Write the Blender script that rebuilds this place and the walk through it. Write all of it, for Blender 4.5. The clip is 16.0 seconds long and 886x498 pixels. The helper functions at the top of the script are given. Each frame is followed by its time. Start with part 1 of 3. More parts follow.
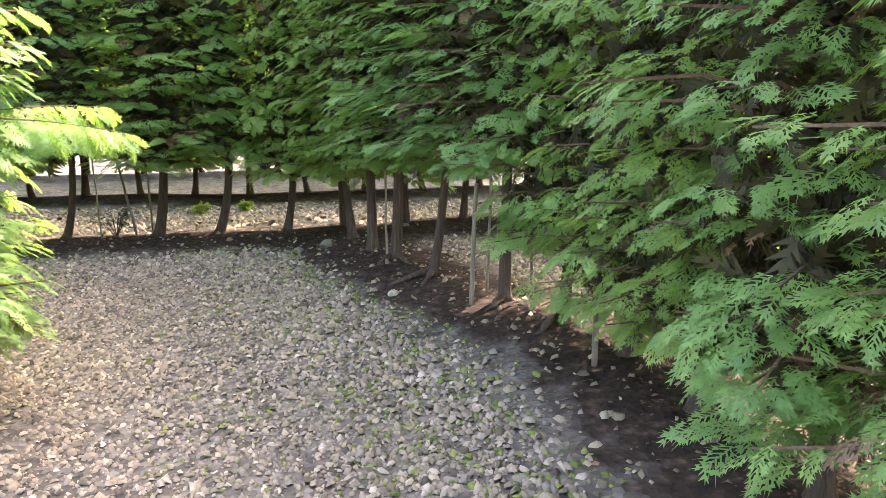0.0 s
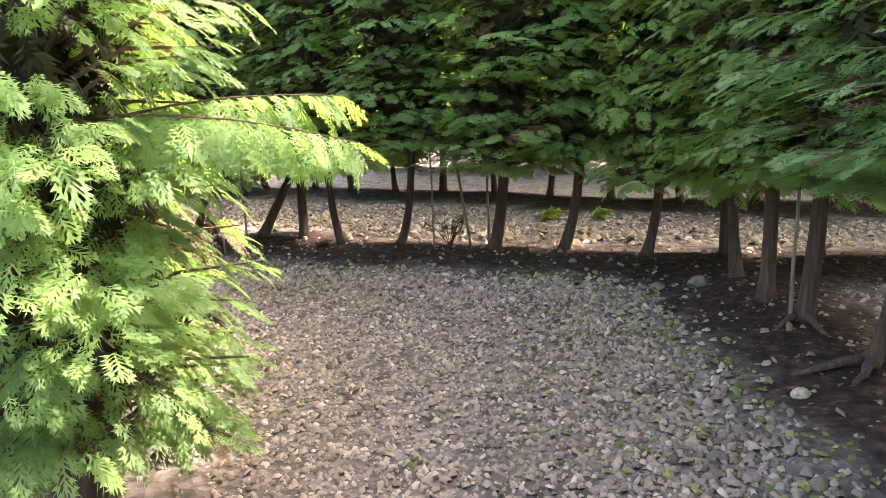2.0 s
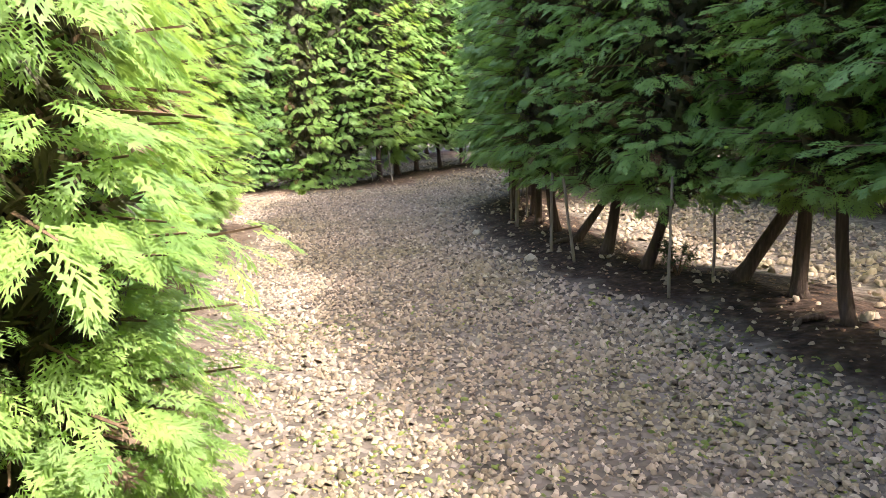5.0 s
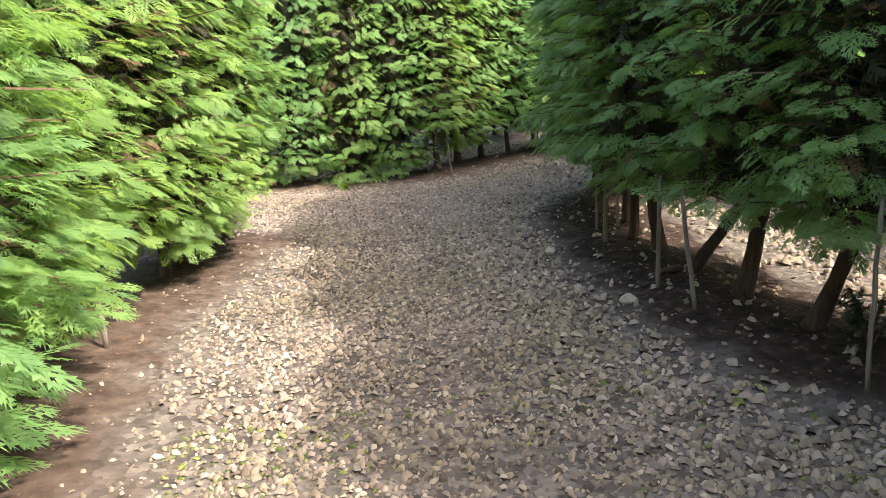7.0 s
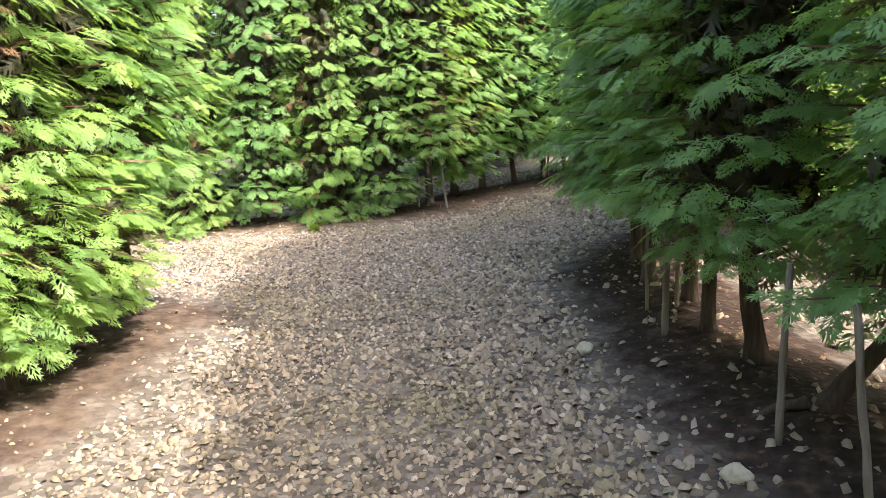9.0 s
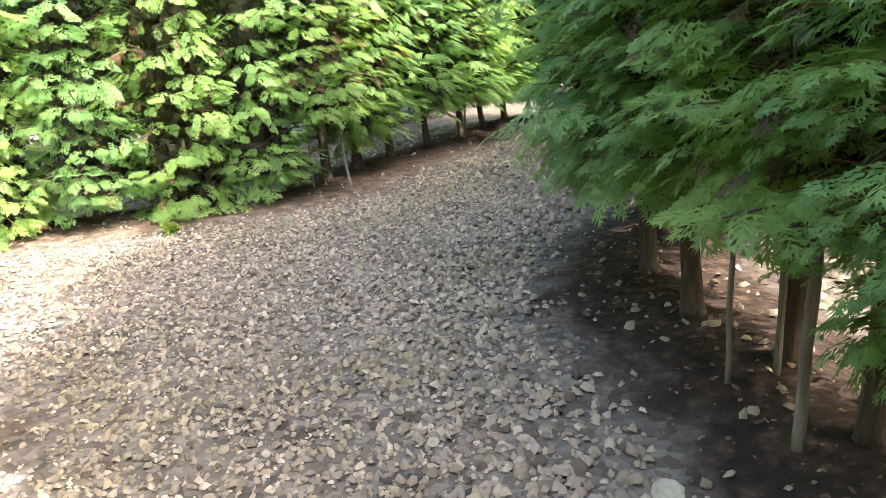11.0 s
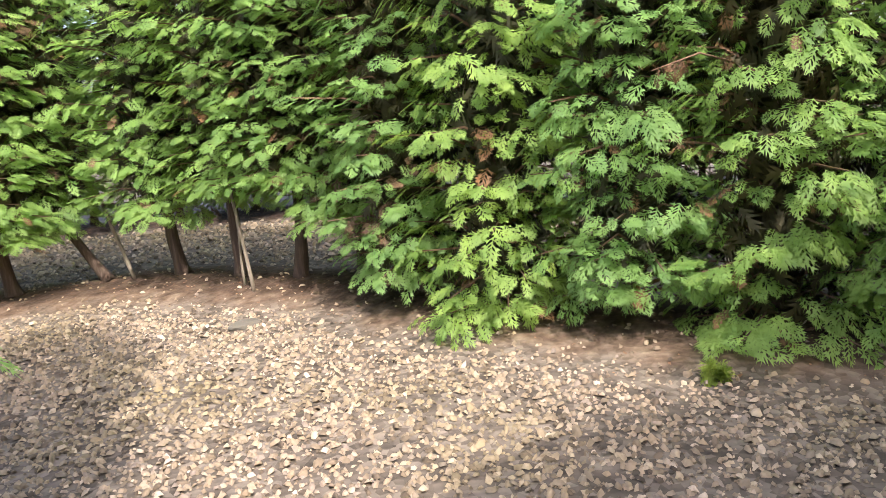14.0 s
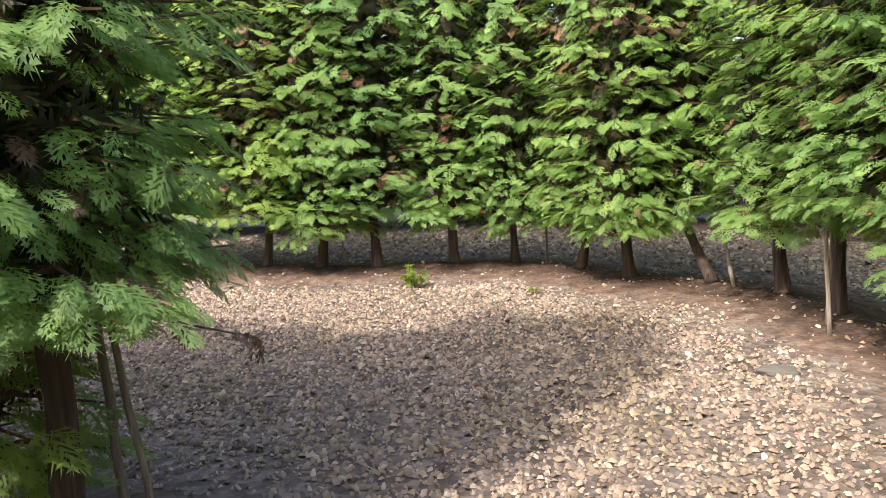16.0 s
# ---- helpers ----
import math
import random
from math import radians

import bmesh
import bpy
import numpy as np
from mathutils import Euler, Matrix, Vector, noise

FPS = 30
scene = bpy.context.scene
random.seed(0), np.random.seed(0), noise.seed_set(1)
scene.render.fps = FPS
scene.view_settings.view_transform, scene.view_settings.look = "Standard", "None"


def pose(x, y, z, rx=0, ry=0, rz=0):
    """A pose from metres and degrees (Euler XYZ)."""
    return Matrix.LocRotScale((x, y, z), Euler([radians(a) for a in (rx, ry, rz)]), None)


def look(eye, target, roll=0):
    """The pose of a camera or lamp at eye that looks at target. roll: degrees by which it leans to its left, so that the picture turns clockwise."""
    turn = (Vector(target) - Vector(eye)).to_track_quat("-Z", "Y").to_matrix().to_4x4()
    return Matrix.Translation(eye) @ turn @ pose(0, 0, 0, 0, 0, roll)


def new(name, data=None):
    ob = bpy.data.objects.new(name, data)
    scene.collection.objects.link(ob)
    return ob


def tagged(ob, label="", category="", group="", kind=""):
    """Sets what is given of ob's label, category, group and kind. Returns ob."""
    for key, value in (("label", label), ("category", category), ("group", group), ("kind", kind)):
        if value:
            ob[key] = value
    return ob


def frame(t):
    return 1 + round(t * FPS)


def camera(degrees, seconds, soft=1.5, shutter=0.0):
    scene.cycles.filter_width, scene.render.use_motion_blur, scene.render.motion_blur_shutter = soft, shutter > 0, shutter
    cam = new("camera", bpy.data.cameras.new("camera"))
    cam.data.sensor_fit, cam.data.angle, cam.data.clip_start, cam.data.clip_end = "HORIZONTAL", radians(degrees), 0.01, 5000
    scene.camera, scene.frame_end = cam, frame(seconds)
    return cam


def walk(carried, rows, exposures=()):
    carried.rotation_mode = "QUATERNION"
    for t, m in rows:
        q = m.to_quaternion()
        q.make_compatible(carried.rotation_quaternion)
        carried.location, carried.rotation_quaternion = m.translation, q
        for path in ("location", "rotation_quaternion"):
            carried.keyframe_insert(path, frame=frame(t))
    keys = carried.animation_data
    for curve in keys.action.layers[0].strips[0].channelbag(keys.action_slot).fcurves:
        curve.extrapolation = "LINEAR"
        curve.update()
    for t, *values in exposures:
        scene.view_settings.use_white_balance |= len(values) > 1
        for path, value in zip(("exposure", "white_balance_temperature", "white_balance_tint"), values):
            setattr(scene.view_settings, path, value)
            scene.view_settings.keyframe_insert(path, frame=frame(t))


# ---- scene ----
cam = camera(62.5, 16.0, soft=0.85)
METRES, EYE, TILT, LEAN, TURN = 15.2, 1.5, 0.0, 0.0, 0.0
ROWS = [
    (0.0, 0.0, 0.0, 0.0, -0.31, -12.27, 1.45),
    (0.5, -0.0051, 0.0272, -0.0013, 7.83, -12.79, 1.8),
    (1.0, -0.0083, 0.0578, -0.0027, 14.6, -12.84, 2.26),
    (1.5, -0.0122, 0.088, -0.0037, 21.09, -12.11, 2.65),
    (2.0, -0.0181, 0.1207, -0.0034, 28.57, -11.92, 2.77),
    (2.5, -0.0221, 0.1541, -0.0038, 36.35, -12.03, 2.9),
    (3.0, -0.0296, 0.1859, -0.0044, 44.5, -11.83, 2.62),
    (3.5, -0.0373, 0.2163, -0.0041, 53.02, -11.36, 2.11),
    (4.0, -0.0491, 0.2428, -0.0045, 62.18, -11.09, 1.69),
    (4.5, -0.0667, 0.2682, -0.005, 70.05, -11.06, 1.48),
    (7.0, -0.2135, 0.3281, -0.0051, 80.33, -13.43, 3.35),
    (7.5, -0.2448, 0.3353, -0.0049, 80.42, -12.68, 3.15),
    (8.0, -0.2777, 0.3447, -0.0054, 80.78, -11.44, 2.97),
    (8.5, -0.3091, 0.3506, -0.006, 80.79, -11.16, 2.91),
    (9.0, -0.3421, 0.3559, -0.0066, 80.44, -12.06, 2.94),
    (11.5, -0.5173, 0.3707, -0.0106, 70.19, -16.99, 4.32),
    (12.0, -0.5509, 0.3745, -0.0124, 75.53, -16.92, 3.97),
    (12.5, -0.5831, 0.3795, -0.0138, 82.61, -16.23, 4.13),
    (13.0, -0.6164, 0.383, -0.0139, 92.68, -14.83, 4.53),
    (13.5, -0.6484, 0.3858, -0.0139, 105.7, -13.13, 4.92),
    (14.0, -0.6781, 0.3871, -0.0132, 120.63, -11.64, 4.76),
    (14.5, -0.7042, 0.3884, -0.0122, 136.02, -10.59, 4.24),
    (15.0, -0.7264, 0.393, -0.012, 151.11, -9.92, 3.73),
    (15.5, -0.7458, 0.3963, -0.0116, 165.48, -9.63, 3.03),
    (16.0, -0.7646, 0.4069, -0.0109, 177.94, -8.92, 2.17),
]
walk(cam, [(t, pose(0, 0, EYE, TILT, LEAN, TURN) @ pose(METRES * x, METRES * y, METRES * z, 90 + pitch, roll, yaw)) for t, x, y, z, yaw, pitch, roll in ROWS],
     exposures=[(0.0, 3.75, 7150, 20), (0.5, 3.3, 7150, 25), (1.7, 3.38, 7000, 27), (3.0, 3.05, 6950, 26), (3.5, 3.0, 6850, 27), (4.5, 2.95, 6800, 21), (7.0, 2.42, 6550, 16), (8.0, 2.6, 6550, 13), (9.0, 2.8, 6550, 15), (11.5, 3.35, 6600, 14), (12.5, 3.02, 6700, 16), (13.0, 2.85, 6700, 16), (13.5, 2.66, 6650, 16), (14.0, 2.14, 6650, 17), (14.5, 2.08, 6650, 18), (15.5, 2.05, 6650, 19), (16.0, 1.93, 6600, 21)])

# ---- light ----
SUN_EL, SUN_AZ = radians(49.5), math.atan2(0.76, 0.65)      # the sun stands to the north-east (+x, +y)
world = bpy.data.worlds.new("sky_world")
scene.world = world
world.use_nodes = True
wn = world.node_tree
sky = wn.nodes.new("ShaderNodeTexSky")
sky.sky_type, sky.sun_disc, sky.dust_density, sky.ozone_density = "NISHITA", False, 4.0, 0.6
sky.sun_elevation, sky.sun_rotation = SUN_EL, math.pi / 2 - SUN_AZ
wn.nodes["Background"].inputs[1].default_value = 0.15
wn.links.new(sky.outputs[0], wn.nodes["Background"].inputs[0])
sun = new("sun", bpy.data.lights.new("sun", "SUN"))
sun.data.energy, sun.data.angle, sun.data.color = 1.75, radians(0.6), (1.0, 0.94, 0.86)
sun.matrix_world = look((20 * math.cos(SUN_EL) * math.cos(SUN_AZ), 20 * math.cos(SUN_EL) * math.sin(SUN_AZ), 20 * math.sin(SUN_EL)), (0, 0, 0))


# ---- materials ----
def material(name):
    m = bpy.data.materials.new(name)
    m.use_nodes = True
    nt = m.node_tree
    return m, nt, nt.nodes["Principled BSDF"]


def node(nt, kind, **values):
    n = nt.nodes.new(kind)
    for key, value in values.items():
        n.inputs[key].default_value = value
    return n


def ramp(nt, fac, stops):
    r = nt.nodes.new("ShaderNodeValToRGB")
    e = r.color_ramp.elements
    while len(e) < len(stops):
        e.new(0.5)
    for el, (p, c) in zip(e, stops):
        el.position, el.color = p, (*c, 1)
    nt.links.new(fac, r.inputs[0])
    return r.outputs[0]


def mixed(nt, fac, a, b, blend="MIX"):
    m = nt.nodes.new("ShaderNodeMix")
    m.data_type, m.blend_type = "RGBA", blend
    for sock, v in ((m.inputs[0], fac), (m.inputs[6], a), (m.inputs[7], b)):
        if hasattr(v, "is_output"):
            nt.links.new(v, sock)
        else:
            sock.default_value = v if isinstance(v, float) else (*v, 1)
    return m.outputs[2]


def noise_fac(nt, scale, detail=4.0, coords=None):
    n = node(nt, "ShaderNodeTexNoise", Scale=scale, Detail=detail)
    if coords is None:
        coords = nt.nodes.new("ShaderNodeTexCoord").outputs["Object"]
    nt.links.new(coords, n.inputs["Vector"])
    return n.outputs["Fac"]


def bumped(nt, bsdf, height, strength, distance):
    b = node(nt, "ShaderNodeBump", Strength=strength, Distance=distance)
    nt.links.new(height, b.inputs["Height"])
    nt.links.new(b.outputs[0], bsdf.inputs["Normal"])


def foliage_material(name, dark, light, through_colour, through_share):
    m, nt, p = material(name)
    geo, info = nt.nodes.new("ShaderNodeNewGeometry"), nt.nodes.new("ShaderNodeObjectInfo")
    spray = ramp(nt, noise_fac(nt, 7.0, 3.0), [(0.3, dark), (0.7, light)])
    single = ramp(nt, geo.outputs["Random Per Island"], [(0.0, (0.9, 0.92, 0.88)), (1.0, (1.14, 1.12, 1.12))])
    col = mixed(nt, 1.0, spray, single, "MULTIPLY")
    tone = ramp(nt, info.outputs["Random"], [(0.0, (0.85, 0.92, 1.0)), (1.0, (1.12, 1.04, 0.86))])
    col = mixed(nt, 1.0, col, tone, "MULTIPLY")
    nt.links.new(col, p.inputs["Base Color"])
    p.inputs["Roughness"].default_value = 0.55
    p.inputs["Specular IOR Level"].default_value = 0.35
    bumped(nt, p, noise_fac(nt, 160.0, 2.0), 0.5, 0.004)
    t = node(nt, "ShaderNodeBsdfTranslucent")
    nt.links.new(mixed(nt, 1.0, tone, through_colour, "MULTIPLY"), t.inputs[0])
    mix = node(nt, "ShaderNodeMixShader", Fac=through_share)
    nt.links.new(p.outputs[0], mix.inputs[1])
    nt.links.new(t.outputs[0], mix.inputs[2])
    nt.links.new(mix.outputs[0], nt.nodes["Material Output"].inputs[0])
    return m


LEAF = foliage_material("cypress_leaf", (0.083, 0.172, 0.06), (0.215, 0.34, 0.102), (0.46, 0.69, 0.145), 0.40)
DEAD = foliage_material("dead_spray", (0.085, 0.048, 0.028), (0.20, 0.12, 0.065), (0.20, 0.11, 0.045), 0.2)
# Dry inner sprays, coloured extra dark to deepen the shade inside the crowns.
INNER = foliage_material("shade_toned_inner_spray", (0.022, 0.026, 0.011), (0.062, 0.056, 0.024), (0.08, 0.075, 0.024), 0.14)


def bark_material(name, a, b, c):
    m, nt, p = material(name)
    co = nt.nodes.new("ShaderNodeTexCoord").outputs["Object"]
    stretch = node(nt, "ShaderNodeMapping", Scale=(55.0, 55.0, 5.0))
    nt.links.new(co, stretch.inputs["Vector"])
    fibre = noise_fac(nt, 1.0, 5.0, stretch.outputs[0])
    col = ramp(nt, fibre, [(0.3, a), (0.55, b), (0.75, c)])
    col = mixed(nt, noise_fac(nt, 6.0, 3.0), col, tuple(0.6 * v for v in b), "MIX")
    nt.links.new(col, p.inputs["Base Color"])
    p.inputs["Roughness"].default_value = 0.9
    bumped(nt, p, fibre, 0.9, 0.012)
    return m


BARK = bark_material("cypress_bark", (0.035, 0.026, 0.02), (0.10, 0.068, 0.05), (0.19, 0.145, 0.115))
TWIG = bark_material("twig_bark", (0.08, 0.045, 0.03), (0.17, 0.10, 0.06), (0.25, 0.16, 0.10))
STAKE = bark_material("weathered_stake", (0.16, 0.13, 0.10), (0.30, 0.26, 0.20), (0.42, 0.38, 0.31))


def stone_material(name, stops, island):
    m, nt, p = material(name)
    if island:
        r = nt.nodes.new("ShaderNodeNewGeometry").outputs["Random Per Island"]
    else:
        r = nt.nodes.new("ShaderNodeObjectInfo").outputs["Random"]
    col = ramp(nt, r, stops)
    dirt = ramp(nt, noise_fac(nt, 45.0, 5.0), [(0.5, (0, 0, 0)), (0.95, (0.8, 0.8, 0.8))])
    col = mixed(nt, dirt, col, (0.16, 0.125, 0.09))
    patch = ramp(nt, noise_fac(nt, 0.9, 4.0), [(0.3, (0.84, 0.85, 0.70)), (0.5, (1.0, 0.98, 0.94)), (0.7, (1.14, 1.10, 1.06))])
    col = mixed(nt, 1.0, col, patch, "MULTIPLY")
    nt.links.new(col, p.inputs["Base Color"])
    p.inputs["Roughness"].default_value = 0.85
    p.inputs["Specular IOR Level"].default_value = 0.3
    bumped(nt, p, noise_fac(nt, 70.0, 4.0), 0.6, 0.006)
    return m


STONES = [(0.0, (0.062, 0.050, 0.039)), (0.12, (0.156, 0.125, 0.092)), (0.3, (0.279, 0.229, 0.171)), (0.42, (0.160, 0.128, 0.091)), (0.58, (0.344, 0.286, 0.218)), (0.7, (0.200, 0.173, 0.151)), (0.85, (0.288, 0.228, 0.156)), (0.95, (0.388, 0.329, 0.254)), (1.0, (0.442, 0.375, 0.305))]
GRAVEL = stone_material("gravel_stone", STONES, True)
PEBBLE = stone_material("single_gravel_stone", STONES, False)
ROCK = stone_material("field_rock", [(0.0, (0.15, 0.16, 0.11)), (1.0, (0.21, 0.21, 0.16))], False)
PALE_ROCK = stone_material("pale_rock", [(0.0, (0.42, 0.38, 0.30)), (1.0, (0.46, 0.42, 0.33))], False)
SLATE = stone_material("dark_slate", [(0.0, (0.10, 0.10, 0.09)), (1.0, (0.13, 0.12, 0.11))], False)


def ground_material():
    m, nt, p = material("gravel_and_soil")
    co = nt.nodes.new("ShaderNodeTexCoord").outputs["Object"]
    cells = node(nt, "ShaderNodeTexVoronoi", Scale=24.0)
    nt.links.new(co, cells.inputs["Vector"])
    grit = ramp(nt, cells.outputs["Color"], [(0.0, (0.03, 0.026, 0.02)), (0.5, (0.125, 0.106, 0.086)), (1.0, (0.30, 0.26, 0.215))])
    dust = ramp(nt, noise_fac(nt, 5.0, 6.0, co), [(0.35, (0.04, 0.034, 0.027)), (0.65, (0.16, 0.135, 0.108))])
    gravel = mixed(nt, 0.5, grit, dust)
    # Soil deepened for the shade under hedges; the paler dry ramp paints sunlit banks.
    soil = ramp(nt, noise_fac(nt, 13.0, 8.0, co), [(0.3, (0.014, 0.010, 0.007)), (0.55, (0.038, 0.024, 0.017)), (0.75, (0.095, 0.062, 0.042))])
    lit_dry_soil = ramp(nt, noise_fac(nt, 9.0, 8.0, co), [(0.3, (0.06, 0.039, 0.026)), (0.52, (0.145, 0.104, 0.073)), (0.75, (0.26, 0.205, 0.152))])
    lit_dry = nt.nodes.new("ShaderNodeAttribute")
    lit_dry.attribute_name = "lit_dry"
    soil = mixed(nt, lit_dry.outputs["Fac"], soil, lit_dry_soil)
    share = nt.nodes.new("ShaderNodeAttribute")
    share.attribute_name = "soil"
    ragged = node(nt, "ShaderNodeMath")
    ragged.operation = "ADD"
    nt.links.new(share.outputs["Fac"], ragged.inputs[0])
    off = node(nt, "ShaderNodeMapRange")
    off.inputs[3].default_value, off.inputs[4].default_value = -0.45, 0.45
    nt.links.new(noise_fac(nt, 3.5, 6.0, co), off.inputs[0])
    nt.links.new(off.outputs[0], ragged.inputs[1])
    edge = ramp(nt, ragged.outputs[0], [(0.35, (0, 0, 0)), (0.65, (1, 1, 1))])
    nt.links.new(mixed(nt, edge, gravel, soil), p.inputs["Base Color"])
    p.inputs["Roughness"].default_value = 0.95
    p.inputs["Specular IOR Level"].default_value = 0.2
    bumped(nt, p, cells.outputs["Distance"], 0.5, 0.02)
    return m


GROUND = ground_material()
LITTER = stone_material("leaf_litter", [(0.0, (0.06, 0.035, 0.022)), (0.5, (0.13, 0.075, 0.045)), (1.0, (0.22, 0.14, 0.085))], True)


# ---- mesh helpers ----
def mesh_of(name, verts, faces, mat, smooth=False):
    me = bpy.data.meshes.new(name)
    me.from_pydata([tuple(v) for v in verts], [], faces)
    me.materials.append(mat)
    if smooth:
        me.shade_smooth()
    me.update()
    return me


def big_mesh(name, verts, tris, mat):
    """A mesh of triangles from arrays (n, 3)."""
    me = bpy.data.meshes.new(name)
    me.vertices.add(len(verts))
    me.vertices.foreach_set("co", np.ascontiguousarray(verts, dtype=np.float32).ravel())
    me.loops.add(3 * len(tris))
    me.loops.foreach_set("vertex_index", np.ascontiguousarray(tris, dtype=np.int32).ravel())
    me.polygons.add(len(tris))
    me.polygons.foreach_set("loop_start", np.arange(0, 3 * len(tris), 3, dtype=np.int32))
    me.materials.append(mat)
    me.update(calc_edges=True)
    return me


def part_mesh(name, me, parent, label="", kind=""):
    ob = new(name, me)
    ob.parent = parent
    return tagged(ob, label=label, kind=kind)


def tube(points, radii, sides=8, wobble=0.0, rng=None):
    """Vertices and faces of a tapering tube along points, closed at both ends."""
    verts, faces = [], []
    for i, (p, r) in enumerate(zip(points, radii)):
        d = (Vector(points[min(i + 1, len(points) - 1)]) - Vector(points[max(i - 1, 0)])).normalized()
        side = d.orthogonal().normalized() if abs(d.z) < 0.5 else (Vector((1, 0, 0)) - d * d.x).normalized()
        up = d.cross(side)
        for k in range(sides):
            a = 2 * math.pi * k / sides
            rr = r * (1 + (rng.uniform(-wobble, wobble) if rng else 0))
            verts.append(Vector(p) + rr * (math.cos(a) * side + math.sin(a) * up))
    for i in range(len(points) - 1):
        for k in range(sides):
            a, b = i * sides + k, i * sides + (k + 1) % sides
            faces.append((a, b, b + sides, a + sides))
    faces.append(tuple(range(sides))[::-1])
    faces.append(tuple(range((len(points) - 1) * sides, len(points) * sides)))
    return verts, faces


def joined(pieces):
    verts, faces = [], []
    for v, f in pieces:
        n = len(verts)
        verts += v
        faces += [tuple(i + n for i in q) for q in f]
    return verts, faces


# ---- plan: the lines of trunks ----
ROW_A = [(2.0, -1.6), (1.95, -0.8), (1.85, 0.0), (1.72, 0.85), (1.55, 1.65), (1.38, 2.45), (1.2, 3.2), (1.05, 3.95), (0.78, 4.65), (0.44, 5.17), (-0.11, 5.97), (-0.45, 6.64), (-0.7, 7.05), (-0.95, 7.62), (-1.14, 8.4), (-1.77, 8.17), (-2.54, 8.2), (-3.17, 8.02), (-4.17, 7.95), (-4.83, 7.84), (-5.45, 8.0), (-5.98, 7.92), (-6.6, 7.5), (-7.2, 7.45), (-7.85, 7.45), (-8.4, 7.5), (-8.9, 7.5), (-9.45, 7.68), (-10.05, 7.68), (-10.7, 7.88), (-11.3, 8.4), (-11.9, 9.1), (-12.7, 10.2), (-13.3, 10.9), (-13.9, 11.6), (-14.5, 12.3)]
ROW_L = [(-2.55, 3.2), (-3.25, 3.72), (-3.9, 3.5), (-4.5, 3.5), (-5.3, 3.42), (-6.1, 3.38), (-6.9, 3.35), (-7.7, 3.3), (-8.5, 3.45), (-9.2, 3.65), (-9.85, 3.72), (-10.47, 4.0)]
ROW_B = [(-8.2, -2.5), (-9.1, -2.1), (-9.95, -1.69), (-10.55, -1.55), (-11.16, -1.46), (-11.97, -1.45), (-12.6, -1.3), (-13.2, -0.9), (-13.55, -0.4), (-14.14, 0.04), (-14.47, 0.62), (-14.5, 1.33), (-14.58, 1.9), (-14.75, 2.4), (-14.5, 3.15), (-14.4, 3.9), (-14.4, 4.65), (-14.42, 5.4), (-14.5, 6.1), (-14.68, 6.76), (-15.23, 7.2), (-15.7, 7.7), (-16.1, 8.3), (-16.6, 8.92), (-17.25, 9.5), (-17.85, 10.1), (-17.95, 10.85)]
ROW_C = [(-14.2, 14.65), (-13.2, 13.75), (-12.2, 12.85), (-11.2, 12.1), (-10.2, 11.75), (-9.2, 11.55), (-8.3, 11.8), (-7.5, 11.75), (-6.6, 11.7), (-5.7, 11.65), (-4.8, 11.6), (-3.9, 11.5), (-3.0, 11.4), (-2.1, 11.4), (-1.2, 11.5), (-0.3, 11.5), (0.6, 11.6), (1.5, 11.7), (2.4, 11.7), (3.3, 11.6)]
ROW_G = [(-0.42, 8.4), (0.25, 8.62), (1.0, 8.75), (1.8, 8.75), (2.6, 8.55), (3.3, 8.1), (3.85, 7.5), (4.2, 6.8), (4.5, 5.9), (4.7, 4.9), (4.8, 3.9), (4.85, 2.9), (4.9, 1.9), (4.9, 0.9)]
ROW_D = [(-8.5, 15.2), (-7.3, 15.1), (-6.1, 15.0), (-4.9, 15.0), (-3.7, 14.9), (-2.5, 14.8), (-1.3, 14.7), (-0.1, 14.6), (1.1, 14.5)]
ROW_S = [(-6.5, -4.6), (-7.5, -5.2), (-8.5, -5.5), (-9.5, -5.6), (-10.5, -5.6), (-11.5, -5.5), (-12.5, -5.4), (-13.5, -5.2), (-14.5, -4.8), (-15.5, -4.2), (-16.4, -3.5), (-17.2, -2.7), (-17.8, -1.8), (-18.2, -0.8), (-18.4, 0.2), (-18.5, 1.2), (-18.5, 2.2), (-18.5, 3.2), (-18.5, 4.2), (-18.5, 5.2), (-18.6, 6.2), (-18.9, 7.2), (-19.4, 8.1), (-20.1, 9.0), (-20.8, 9.9), (-21.3, 10.9)]
ROW_E = [(-17.4, 11.5), (-16.8, 12.2), (-16.2, 12.9), (-15.5, 13.6)]
ROW_F = [(-21.2, 12.2), (-20.8, 13.1), (-20.1, 13.9), (-19.3, 14.6), (-18.4, 15.2)]
ROWS_OF_TREES = [ROW_A, ROW_L, ROW_B, ROW_C, ROW_D, ROW_S, ROW_E, ROW_F, ROW_G]
BASE = -0.10


def row_distance(x, y, rows=None):
    """Distance in plan of points (arrays) to the nearest line of trunks."""
    best = np.full(x.shape, 1e9)
    for row in rows or ROWS_OF_TREES:
        for (ax, ay), (bx, by) in zip(row, row[1:]):
            dx, dy = bx - ax, by - ay
            s = np.clip(((x - ax) * dx + (y - ay) * dy) / (dx * dx + dy * dy), 0, 1)
            best = np.minimum(best, np.hypot(x - ax - s * dx, y - ay - s * dy))
    return best


def bank_distance(x, y):
    """Distance to the trunks, by which soil gives way to gravel: the gravel runs in under the open end of the island hedge."""
    return row_distance(x, y) + 0.4 * np.clip(x + 3.8, 0, 1) * np.clip(-0.4 - x, 0, 1) * np.clip(5.5 - y, 0, 1)


